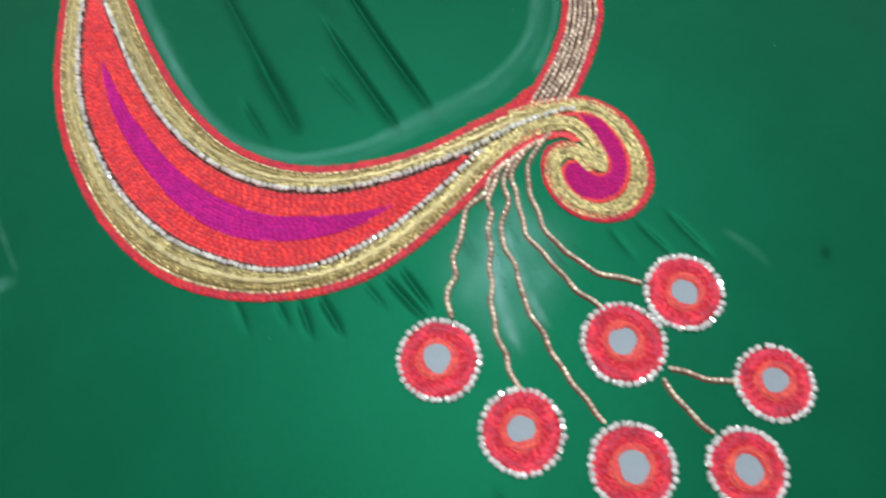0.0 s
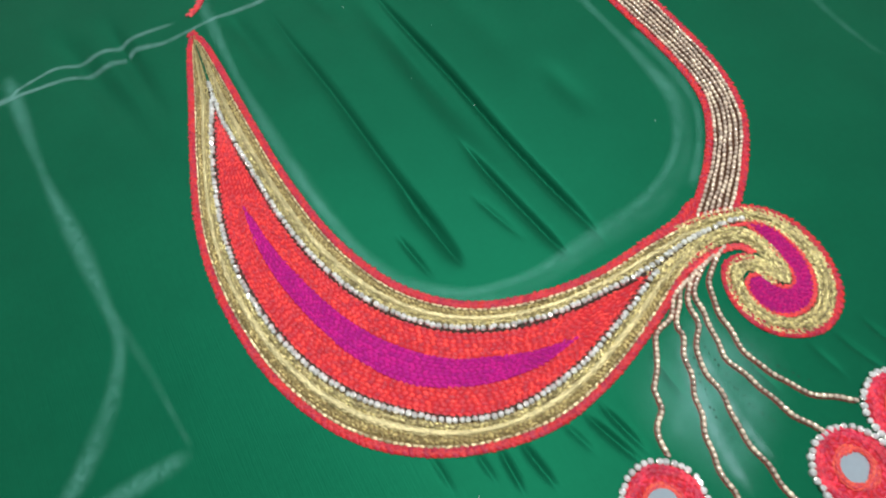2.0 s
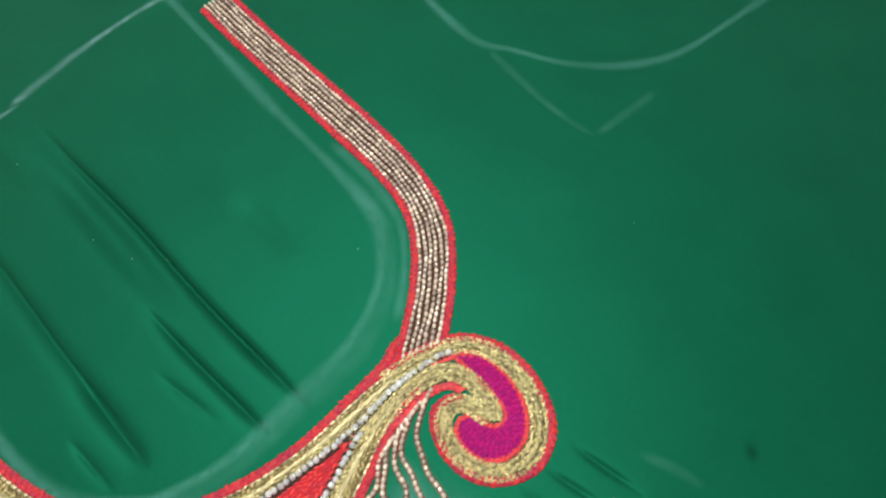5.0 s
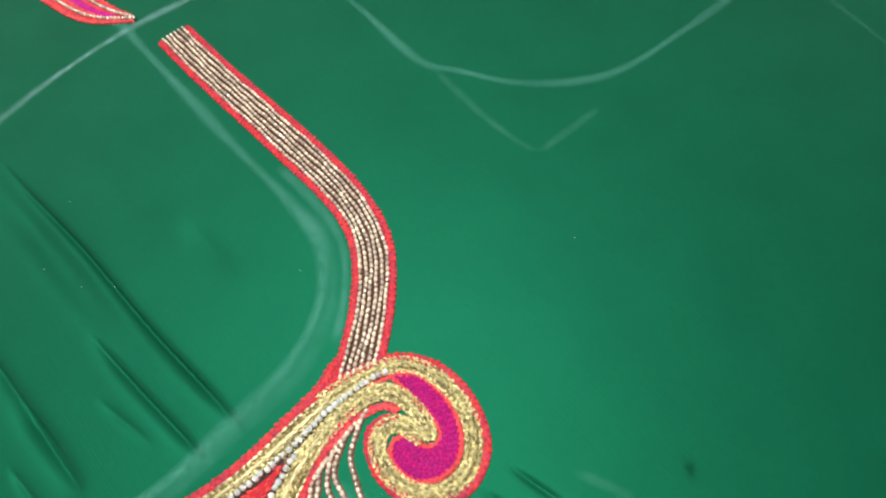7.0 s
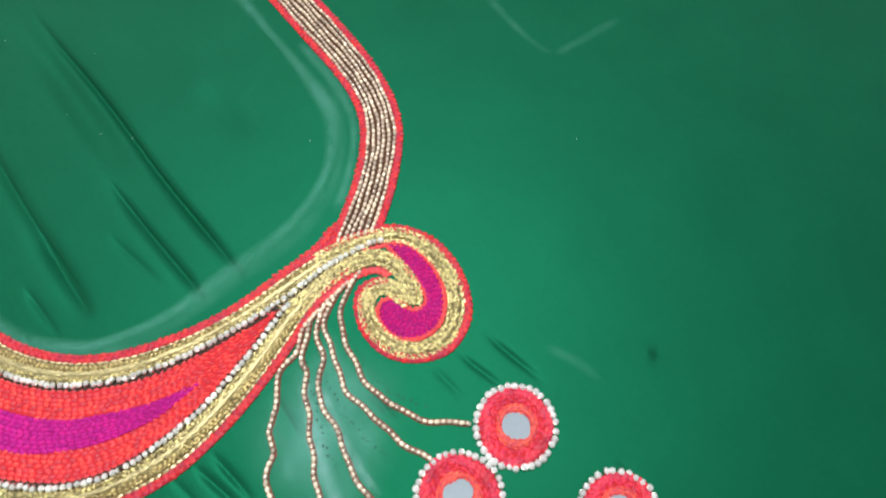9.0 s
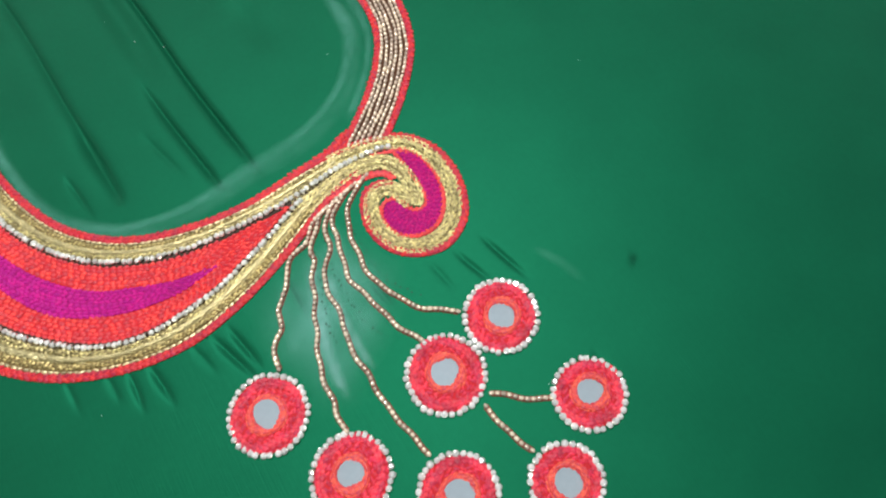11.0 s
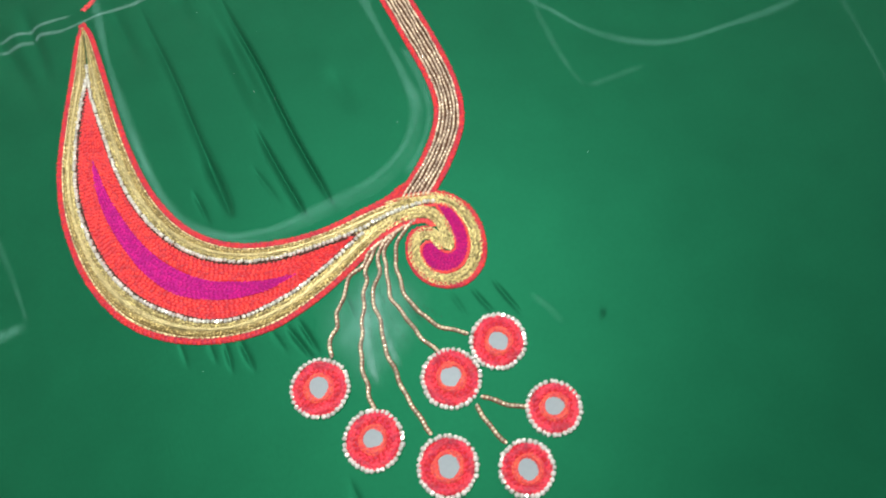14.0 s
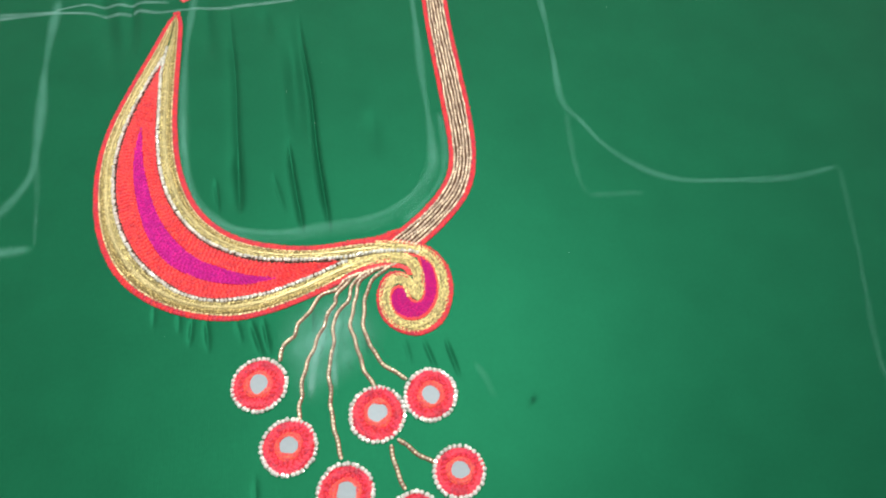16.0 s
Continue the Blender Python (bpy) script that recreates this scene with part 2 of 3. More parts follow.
GRAIN_FACES = [(0, 1, 6), (1, 2, 7, 6), (2, 3, 7), (3, 4, 7), (4, 5, 6, 7), (5, 0, 6)]


class Stitches:
    """Collects a padded ground and the single stitches over it into one mesh."""

    def __init__(self):
        self.verts, self.faces, self.set = [], [], []

    def ground(self, a, b, pad, rows=6, up=0.05):
        """A padded strip between two lines with the same number of points."""
        n, first = len(a), len(self.verts)
        for k in range(rows + 1):
            v = k / rows
            rise = pad * (1 - (2 * v - 1) ** 4)
            self.verts += rest(a * (1 - v) + b * v, up + rise).tolist()
        for k in range(rows):
            for i in range(n - 1):
                q = first + k * n + i
                self.faces.append((q, q + 1, q + n + 1, q + n))

    def stitch(self, p, way, long, wide, high, up):
        self.set.append((*p, *way, long, wide, high, up))

    def between(self, a, b, pitch, long, pad=0.4, high=0.45, sway=0.12, keep=None, fat=1.15, twist=0.0, up=0.05, snug=1.0):
        """Rows of stitches that run along two lines, as many as fit between them place by place."""
        n = len(a)
        far = np.hypot(*(b - a).T)
        rows = max(1, int(round(far.max() / pitch)))
        for k in range(rows):
            v = (k + 0.5) / rows
            line = a * (1 - v) + b * v
            length = np.r_[0, np.cumsum(np.hypot(*np.diff(line, axis=0).T))]
            s = random.uniform(0, long)
            while s < length[-1]:
                i = min(int(np.searchsorted(length, s)), n - 1)
                room = far[i] / rows
                # where the strip narrows, only some of the rows go on
                if room < 0.55 * pitch and (k % max(2, int(pitch / max(room, 0.05)))):
                    s += long
                    continue
                p = np.array([np.interp(s, length, line[:, 0]), np.interp(s, length, line[:, 1])])
                if keep is None or keep(p):
                    j, h = min(i + 1, n - 1), max(i - 1, 0)
                    ang = math.atan2(*(line[j] - line[h])[::-1]) + random.gauss(0, sway) + (twist if k % 2 else -twist)
                    wide = max(room, 0.6 * pitch) * fat
                    self.stitch(p, (math.cos(ang), math.sin(ang)), long * snug * random.uniform(0.95, 1.25), wide, high * random.uniform(0.7, 1.25), up + pad * (1 - (2 * v - 1) ** 4) - 0.08)
                s += long * random.uniform(0.85, 1.1)

    def cord(self, line, wide, pad=0.8, long=2.6, rows=2, twist=0.5):
        """A row of chain stitch: a low rounded cord covered by slanting stitches."""
        a, b = beside(line, -wide / 2), beside(line, wide / 2)
        self.ground(a, b, pad, 4)
        self.between(a, b, wide / rows, 1.35 * long, pad, 0.52, 0.22, fat=0.98, twist=twist, snug=1.1)

    def mesh(self, name, mat, under=None):
        q = np.array(self.set).reshape(-1, 8)
        x, y, c, s, long, wide, high, up = (q[:, k : k + 1] for k in range(8))
        u, v = GRAIN[:, 0] * long, GRAIN[:, 1] * wide
        tip = np.random.default_rng(len(q)).normal(0, 0.13, (len(q), 2))  # each stitch lies a little askew
        z = cloth_height(x, y) + up + GRAIN[:, 2] * high + u * tip[:, :1] + v * tip[:, 1:]
        first = len(self.verts)
        verts = self.verts + (np.stack([x + c * u - s * v, y + s * u + c * v, z], 2).reshape(-1, 3) * MM).tolist()
        faces = self.faces + [tuple(first + 8 * k + i for i in f) for k in range(len(q)) for f in GRAIN_FACES]
        me = mesh_of(name, verts, faces, [mat, under] if under else mat)
        if under:
            me.polygons.foreach_set("material_index", [1] * len(self.faces) + [0] * (len(faces) - len(self.faces)))
        return me


def inside(poly):
    x, y = poly[:, 0], poly[:, 1]
    x2, y2 = np.roll(x, -1), np.roll(y, -1)

    def test(p):
        hit = (y > p[1]) != (y2 > p[1])
        with np.errstate(divide="ignore", invalid="ignore"):
            cross = x + (p[1] - y) * (x2 - x) / (y2 - y)
        return bool(np.count_nonzero(hit & (p[0] < cross)) % 2)

    return test


def bead_mesh(name, r, long, mat):
    """A small drum-shaped glass bead with rounded rims and its hole along x."""
    ring = [(-0.5, 0.35), (-0.45, 0.68), (-0.22, 1.0), (0.22, 1.0), (0.45, 0.68), (0.5, 0.35)]
    n = 8
    verts = [(u * long, v * r * math.cos(2 * math.pi * k / n), v * r * math.sin(2 * math.pi * k / n)) for u, v in ring for k in range(n)]
    faces = [(i * n + k, i * n + (k + 1) % n, (i + 1) * n + (k + 1) % n, (i + 1) * n + k) for i in range(len(ring) - 1) for k in range(n)]
    return mesh_of(name, np.array(verts) * MM, [f[::-1] for f in faces], mat)


def turned(rings, n, name, mat, cap):
    """A small faceted round piece from rings of (radius, height, twist)."""
    verts = [(v * math.cos(2 * math.pi * (k + off) / n), v * math.sin(2 * math.pi * (k + off) / n), h) for v, h, off in rings for k in range(n)]
    faces = [(i * n + k, i * n + (k + 1) % n, (i + 1) * n + (k + 1) % n, (i + 1) * n + k) for i in range(len(rings) - 1) for k in range(n)]
    if cap:
        faces.append(tuple((len(rings) - 1) * n + k for k in range(n)))
    return mesh_of(name, np.array(verts) * MM, faces, mat, smooth=False)


def stone_meshes(r, mat):
    """A cut stone (girdle, crown facets, flat table) and the low metal cup that holds it."""
    gem = turned([(0.94 * r, 0.3 * r, 0), (1.0 * r, 0.66 * r, 0.5), (0.84 * r, 0.92 * r, 0), (0.48 * r, 1.38 * r, 0.5)], 8, "rhinestone", mat, True)
    cup = turned([(0.9 * r, 0.0, 0), (1.08 * r, 0.1 * r, 0), (1.1 * r, 0.55 * r, 0), (0.98 * r, 0.6 * r, 0)], 8, "cup", CUP, False)
    return gem, cup


# ---- unseen room added for bounce light and reflections: floor, walls and ceiling round the work ----


def slab(name, low, high, mat):
    bm = bmesh.new()
    bmesh.ops.create_cube(bm, size=1)
    size = Vector(high) - Vector(low)
    bmesh.ops.transform(bm, verts=bm.verts, matrix=Matrix.Translation((Vector(low) + Vector(high)) / 2) @ Matrix.Diagonal((*size, 1)))
    me = bpy.data.meshes.new(name)
    bm.to_mesh(me)
    bm.free()
    me.materials.append(mat)
    return tagged(new(name, me), kind="structure")


slab("floor", (-2, -2, -0.11), (2, 2, -0.01), FLOOR)
slab("wall_north", (-2, 2, -0.11), (2, 2.1, 2.5), PLASTER)
slab("wall_south", (-2, -2.1, -0.11), (2, -2, 2.5), PLASTER)
slab("wall_east", (2, -2.1, -0.11), (2.1, 2.1, 2.5), PLASTER)
slab("wall_west", (-2.1, -2.1, -0.11), (-2, 2.1, 2.5), PLASTER)
slab("ceiling", (-2.1, -2.1, 2.5), (2.1, 2.1, 2.6), PLASTER)

# ---- the cloth ----
xs = np.unique(np.r_[np.arange(-1000, -330, 30), np.arange(-330, -152, 3), np.arange(-152, 30, 0.65), np.arange(30, 360, 3), np.arange(360, 1001, 30)])
ys = np.unique(np.r_[np.arange(-800, -240, 30), np.arange(-240, -60, 3), np.arange(-60, 130, 1.3), np.arange(130, 390, 2.6), np.arange(390, 1001, 30)])
gx, gy = np.meshgrid(xs, ys)
sheet = np.column_stack([gx.ravel(), gy.ravel(), cloth_height(gx.ravel(), gy.ravel())]) * MM
nx, ny = len(xs), len(ys)
quads = [(j * nx + i, j * nx + i + 1, (j + 1) * nx + i + 1, (j + 1) * nx + i) for j in range(ny - 1) for i in range(nx - 1)]
cloth = new("silk_cloth", mesh_of("silk_cloth", sheet, quads, SILK))
tagged(cloth, "bright green silk blouse cloth, creased by stitching, laid out flat", "cloth")

# ---- chalk lines ----


def stroke(name, points, wide, mat, up, label, group="chalk guide lines", category="chalk line"):
    line = spline(points, 1.0)
    wide *= 1.2
    n = len(line)
    wave = 1 + 0.25 * np.sin(np.arange(n) / 14.0)
    verts, uv, faces = [], [], []
    ends = np.minimum(1, np.minimum(np.arange(n), np.arange(n)[::-1]) / (3.0 + 0.6 * wide))
    rows = max(6, int(wide / 0.9))
    for v in np.linspace(-1, 1, rows):
        verts += rest(line + normals(line) * (v * wide / 2 * wave)[:, None], up).tolist()
        uv += [(i / n, (1 - abs(v)) * ends[i]) for i in range(n)]
    for k in range(rows - 1):
        faces += [(k * n + i, k * n + i + 1, (k + 1) * n + i + 1, (k + 1) * n + i) for i in range(n - 1)]
    return tagged(new(name, mesh_of(name, verts, faces, mat, uv=uv)), label, category, group)


NECK = [(-143.1, 273.7), (-144.0, 251.4), (-145.5, 203.8), (-144.0, 160.6), (-140.0, 117.3), (-131.1, 80.1), (-112.5, 60.2), (-96.5, 53.7), (-77.8, 50.9), (-52.9, 52.7), (-30.1, 54.8), (-11.5, 61.1), (3.6, 72.2), (14.8, 90.0), (17.3, 115.1), (16.3, 154.0), (16.2, 191.3), (16.4, 261.8), (17.1, 282.4)]
stroke("chalk_line", NECK, 6.4, CHALK, 0.20, "smudged white chalk line of the round neck on green silk")
stroke("chalk_line", [(p[0] * 1.012 + 1.5, p[1] * 0.995 - 4) for p in NECK[3:15]], 9.0, DUST, 0.14, "broad rubbed chalk haze along the neck line")
stroke("chalk_line", [(-75.1, 250.6), (-50.0, 256.0), (-23.8, 260.2), (16.4, 261.4), (61.8, 255.6)], 5.4, TRACE, 0.26, "thin straight white chalk line across the shoulder")
stroke("chalk_line", [(-300.3, 246.0), (-245.1, 249.6), (-230.7, 249.0), (-216.5, 247.4), (-201.0, 245.0), (-190.9, 245.1), (-182.3, 247.3), (-169.5, 244.0), (-157.4, 244.7), (-140.0, 246.2), (-122.0, 244.6), (-107.9, 246.3), (-67.9, 249.4)], 3.6, TRACE, 0.26, "wavering white chalk line across the shoulder")
stroke("chalk_line", [(-300.3, 252.0), (-247.7, 250.9), (-237.4, 253.7), (-220.2, 256.6), (-205.6, 254.9), (-189.9, 254.7), (-176.5, 255.2), (-159.0, 253.4)], 3.0, TRACE, 0.32, "second thin white chalk line beside the shoulder line")
stroke("chalk_line", [(111.7, 257.3), (110.3, 184.5), (108.0, 136.3), (116.9, 117.2), (128.4, 95.7), (145.4, 77.4), (168.4, 64.9), (203.6, 60.4), (240.5, 58.7), (274.9, 64.1)], 5.2, CHALK, 0.20, "curved white chalk line of the armhole on green silk")
stroke("chalk_line", [(109.1, 126.4), (106.4, 92.1), (106.7, 68.5), (109.4, 57.7)], 4.2, DUST, 0.26, "faint straight chalk line dropping to a corner")
stroke("chalk_line", [(107.8, 58.6), (123.4, 57.6), (146.2, 56.8)], 4.2, DUST, 0.32, "faint short chalk line meeting at a corner")
stroke("chalk_line", [(274.9, 65.1), (262.2, 7.1), (248.7, -45.2), (243.2, -74.6)], 4.0, DUST, 0.26, "faint chalk line of the side seam")
stroke("chalk_line", [(-241.6, 267.1), (-239.2, 198.8), (-235.0, 160.1), (-232.3, 126.0), (-232.3, 105.7), (-240.4, 87.6), (-252.5, 72.4), (-267.5, 59.6), (-299.5, 46.3)], 8.0, CHALK, 0.20, "broad white chalk curve of the armhole on green silk")
stroke("chalk_line", [(-231.9, 126.0), (-225.5, 90.7), (-220.5, 53.9)], 4.0, DUST, 0.26, "faint straight chalk line dropping to a corner")
stroke("chalk_line", [(-219.5, 53.9), (-242.5, 53.2), (-263.5, 51.9), (-299.5, 50.3)], 7.2, CHALK, 0.32, "white chalk line running out from a corner")
stroke("chalk_line", [(-49.2, 4.3), (-56.6, -16.7), (-61.4, -34.6), (-62.8, -52.4)], 6.0, TRACE, 0.20, "white traced chalk line beside a bead strand")
stroke("chalk_smear", [(-48, 14), (-52, -4), (-58, -22), (-61, -44), (-60, -58)], 40.0, CLOUD, 0.10, "pale cloudy chalk smear under the bead strands", "chalk smears", "chalk smear")
stroke("chalk_smear", [(-36, 12), (-43, -8), (-44, -26), (-42, -46)], 36.0, CLOUD, 0.14, "pale cloudy chalk smear under the bead strands", "chalk smears", "chalk smear")
stroke("chalk_smear", [(-33.8, 13.6), (-37.8, -0.5), (-35.7, -16.5)], 7.0, DUST, 0.18, "pale rubbed chalk haze under the bead strands", "chalk smears", "chalk smear")
stroke("chalk_smear", [(23.9, -38.2), (29.9, -50.1), (33.0, -62.0)], 4.0, DUST, 0.20, "pale short chalk smear on green silk", "chalk smears", "chalk smear")
stroke("chalk_line", [(-61.0, 3.0), (-66.5, -6.0), (-68.6, -18.0), (-72.5, -30.0)], 5.0, DUST, 0.24, "faint traced chalk line beside a bead strand")
stroke("chalk_line", [(-46.5, -4.0), (-49.0, -18.0), (-50.3, -34.0), (-49.6, -48.0)], 4.0, TRACE, 0.28, "faint traced chalk line beside a bead strand")
stroke("ink_smudge", [(48.4, -67.6), (50.9, -65.5), (52.9, -63.5), (54.3, -60.9), (55.4, -58.2)], 4.6, INK, 0.22, "small dark ink smudge on the green silk", "", "smudge")

# loose white lint on the cloth
LINT = material("white_lint", (0.75, 0.78, 0.76), rough=0.9, vary=0.2)
lv, lf = [], []
for k in range(15):
    x, y = random.uniform(-170, 190), random.uniform(-120, 230)
    r, turn = random.uniform(0.08, 0.17), random.uniform(0, math.pi)
    first = len(lv)
    ring_pts = [(x + r * (1 + 1.2 * (j % 2)) * math.cos(turn + j * math.pi / 3), y + r * math.sin(turn + j * math.pi / 3)) for j in range(6)]
    lv += rest(ring_pts, 0.3).tolist() + rest([(x, y)], 0.55).tolist()
    lf += [(first + j, first + (j + 1) % 6, first + 6) for j in range(6)]
tagged(new("lint", mesh_of("lint", lv, lf, LINT)), "tiny specks of white lint scattered on green silk", "lint", kind="stuff")

# pricked dots of the traced pattern beside the strands
dv, df = [], []
for pts in ([(-47, 6), (-50, -4), (-55, -18), (-57, -34)], [(-37.5, 14), (-43, 2), (-44.5, -10), (-44, -26), (-41, -38)], [(-29, 8), (-30, -8), (-28, -20), (-22, -32)]):
    for x, y in spline(pts, 2.6):
        x, y, r = x + random.gauss(0, 0.5), y + random.gauss(0, 0.5), random.uniform(0.2, 0.42)
        first = len(dv)
        dv += rest([(x + r * math.cos(j * math.pi / 3), y + r * math.sin(j * math.pi / 3)) for j in range(6)], 0.34).tolist() + rest([(x, y)], 0.42).tolist()
        df += [(first + j, first + (j + 1) % 6, first + 6) for j in range(6)]
DOTS = material("tracing_ink", (0.006, 0.05, 0.03), rough=0.7, vary=0.2)
tagged(new("tracing_dots", mesh_of("tracing_dots", dv, df, DOTS)), "small dark pricked dots of the traced pattern on silk", "tracing dots", kind="stuff")

# ---- the leaf and scroll motif ----
LEAF_OUT = [(-155.1, 243.5), (-161.2, 233.0), (-170.4, 204.7), (-180.8, 172.9), (-189.7, 141.3), (-193.3, 113.0), (-191.9, 84.4), (-186.4, 59.0), (-176.0, 36.2), (-161.9, 19.6), (-143.3, 7.1), (-122.5, -0.5), (-102.3, -3.1), (-82.6, -0.2), (-65.0, 5.2), (-48.1, 12.0), (-29.3, 20.7), (-15.5, 23.7)]
LEAF_IN = [(-155.1, 243.5), (-150.5, 234.3), (-149.1, 213.0), (-148.2, 179.7), (-146.4, 141.6), (-141.5, 107.5), (-132.5, 81.2), (-120.7, 63.8), (-104.7, 51.3), (-84.0, 43.6), (-60.6, 40.0), (-33.8, 41.0), (-16.9, 40.4)]
SCROLL_OUT = [(-16.9, 40.4), (-3.1, 37.3), (7.3, 32.8), (14.7, 24.6), (18.8, 13.6), (18.5, 0.4), (13.6, -12.5), (5.7, -19.8), (-4.2, -22.4), (-15.0, -18.6), (-22.8, -10.5), (-25.6, 0.0), (-24.0, 9.8), (-19.5, 16.8), (-14.3, 18.8), (-8.6, 17.6), (-5.6, 14.0)]
STONES_OUT = [(-160.6, 196.4), (-166.1, 182.5), (-173.8, 158.6), (-179.9, 132.7), (-181.6, 109.5), (-179.4, 85.2), (-173.4, 63.3), (-162.9, 43.5), (-149.1, 28.2), (-132.3, 15.6), (-112.2, 10.1), (-87.6, 11.8), (-63.8, 18.8), (-41.3, 27.8)]
STONES_IN = [(-158.4, 207.7), (-159.7, 194.7), (-160.4, 179.2), (-158.8, 150.9), (-157.2, 126.4), (-152.3, 99.3), (-142.7, 74.7), (-127.6, 54.3), (-107.8, 40.7), (-87.1, 33.7), (-63.6, 31.1), (-42.3, 30.3), (-24.1, 31.9), (-7.4, 30.9), (0.5, 28.8)]
CRESCENT_IN = [(-168.6, 137.5), (-167.1, 128.7), (-164.9, 112.1), (-160.1, 92.0), (-152.6, 71.3), (-142.2, 53.8), (-127.7, 39.1), (-112.9, 30.9), (-99.0, 25.4), (-81.9, 21.3)]
CRESCENT_OUT = [(-168.6, 137.5), (-170.4, 121.2), (-169.3, 99.9), (-163.9, 76.0), (-155.9, 54.7), (-144.6, 38.1), (-132.5, 29.2), (-119.3, 23.1), (-104.6, 19.7), (-92.7, 19.5), (-81.9, 21.3)]
RING = [(-23.8, 36.5), (-9.7, 34.7), (2.8, 30.0), (10.3, 22.4), (13.4, 10.7), (12.2, -2.3), (6.6, -11.4), (-1.4, -16.3), (-10.4, -15.6), (-16.9, -10.5), (-20.5, -2.2), (-20.0, 6.8), (-16.3, 12.5), (-11.1, 13.9), (-7.2, 11.1), (-5.6, 5.6), (-4.4, 1.5)]
LOW_ARM = [(-40.8, 23.2), (-26.5, 26.4), (-15.0, 26.9), (-6.3, 24.6), (-1.8, 18.7), (-0.8, 10.3), (-2.0, 4.1), (-4.6, 1.1)]
COMMA_OUT = [(2.0, 25.2), (7.0, 20.3), (8.9, 11.2), (7.9, 1.5), (3.6, -6.6), (-2.3, -10.5), (-8.9, -10.2), (-14.2, -6.6), (-16.3, -0.6), (-15.4, 4.9), (-12.1, 7.1), (-8.4, 5.2)]
COMMA_IN = [(2.0, 25.2), (2.6, 18.1), (3.0, 8.8), (2.8, 2.1), (1.0, -1.9), (-2.8, -3.0), (-6.6, -1.1), (-8.4, 5.2)]

motif = thing("leaf_motif", "red and magenta embroidered leaf with gold bands curling into scroll", "embroidery")
edge_out, edge_in = spline(LEAF_OUT, 1.2), spline(LEAF_IN, 1.2)
scroll = spline(SCROLL_OUT, 1.0)

# the red cord round the whole outline
for line, name in ((edge_out, "red_border"), (edge_in, "red_border"), (scroll, "red_border")):
    st = Stitches()
    st.cord(beside(line, 2.1 if line is edge_out else (-2.0 if line is scroll else -1.6)), 3.1, 0.8, 1.9, 2)
    part(name, st.mesh(name, CORD), motif, "red chain-stitched cord border")


def gold_band(a, b, twist=0.25, edge=True):
    """A padded gold band: a low pale row beside the red cord, a darker row that paints the dome's shaded side, a high
    ridge and a flat inner row of zari stitches.
    """
    rows = [(0.0, 0.105, 0.75, PALE), (0.165, 0.40, 1.05, SHADED_GOLD), (0.41, 0.67, 1.9, SILKY), (0.68, 0.90, 1.1, GOLD)]
    if not edge:
        rows = [(0.0, 0.31, 0.9, GOLD), (0.32, 0.68, 1.5, GOLD), (0.69, 1.0, 0.9, GOLD)]
    under = Stitches()
    under.ground(a * 0.97 + b * 0.03, a * 0.03 + b * 0.97, 0.12, 4)
    part("bronze_ground", under.mesh("bronze_ground", CREVICE_SHADE), motif, "dark bronze ground painting the shade between gold cords")
    for lo, hi, pad, mat in rows:
        st = Stitches()
        p, q = a * (1 - lo) + b * lo, a * (1 - hi) + b * hi
        st.ground(p, q, pad, 6)
        if mat is SILKY:
            st.between(p, q, 0.5, 3.0, pad, 0.22, 0.08, twist=0.08)
        elif mat is PALE:
            st.between(p, q, 1.0, 2.6, pad, 0.5, 0.12, fat=1.0, snug=0.95)
        else:
            st.between(p, q, 0.8, 1.8, pad, 0.5, 0.34, twist=twist * 0.8)
        name, label = {PALE: ("gold_running_stitch", "pale gold running stitches"), SHADED_GOLD: ("olive_cord", "gold metallic thread cord, coloured darker as the band's shaded side")}.get(mat, ("gold_cord", "gold metallic thread cord"))
        part(name, st.mesh(name, mat, CREVICE_SHADE if mat in (PALE, SHADED_GOLD) else None), motif, label)


count = 300
stones_in = spline(STONES_IN, 1.0)
# outer band: from the tip along the belly of the leaf to the neck of the scroll
belly_in = np.vstack([spline([(-155.4, 238.6), (-157.6, 217.1), (-160.4, 198.0)], 1.0)[:-1], beside(spline(STONES_OUT, 1.0), -0.2), spline([(-40.7, 26.2), (-29.9, 28.8), (-18.9, 30.1)], 1.0)[1:]])
gold_band(even(beside(edge_out, 3.5)[2:-3], count=count), even(belly_in, count=count))
top_in = np.vstack([spline([(-155.2, 238.6), (-156.4, 222.9), (-158.0, 208.2)], 1.0)[:-1], beside(spline(STONES_IN[:-2], 1.0), 0.2)])
gold_band(even(beside(edge_in, -3.1)[2:], count=count), even(top_in, count=count))
ring = spline(RING, 0.8)
gold_band(beside(ring, 3.2), beside(ring, -3.4), edge=False)
arm = spline(LOW_ARM, 0.8)
gold_band(beside(arm, 3.9), beside(arm, -2.8), edge=False)

# gold stitches in the cleft where the two bands of the leaf meet
cleft = spline([(-45.0, 29.0), (-34.0, 29.9), (-22.0, 30.6), (-10.0, 29.9), (-4.0, 28.6)], 0.8)
st = Stitches()
st.ground(beside(cleft, 2.3), beside(cleft, -2.3), 0.35, 5, up=0.08)
st.between(beside(cleft, 2.1), beside(cleft, -2.1), 0.9, 1.8, 0.35, 0.45, 0.3)
part("gold_cord", st.mesh("gold_cord", GOLD), motif, "gold metallic thread cord")

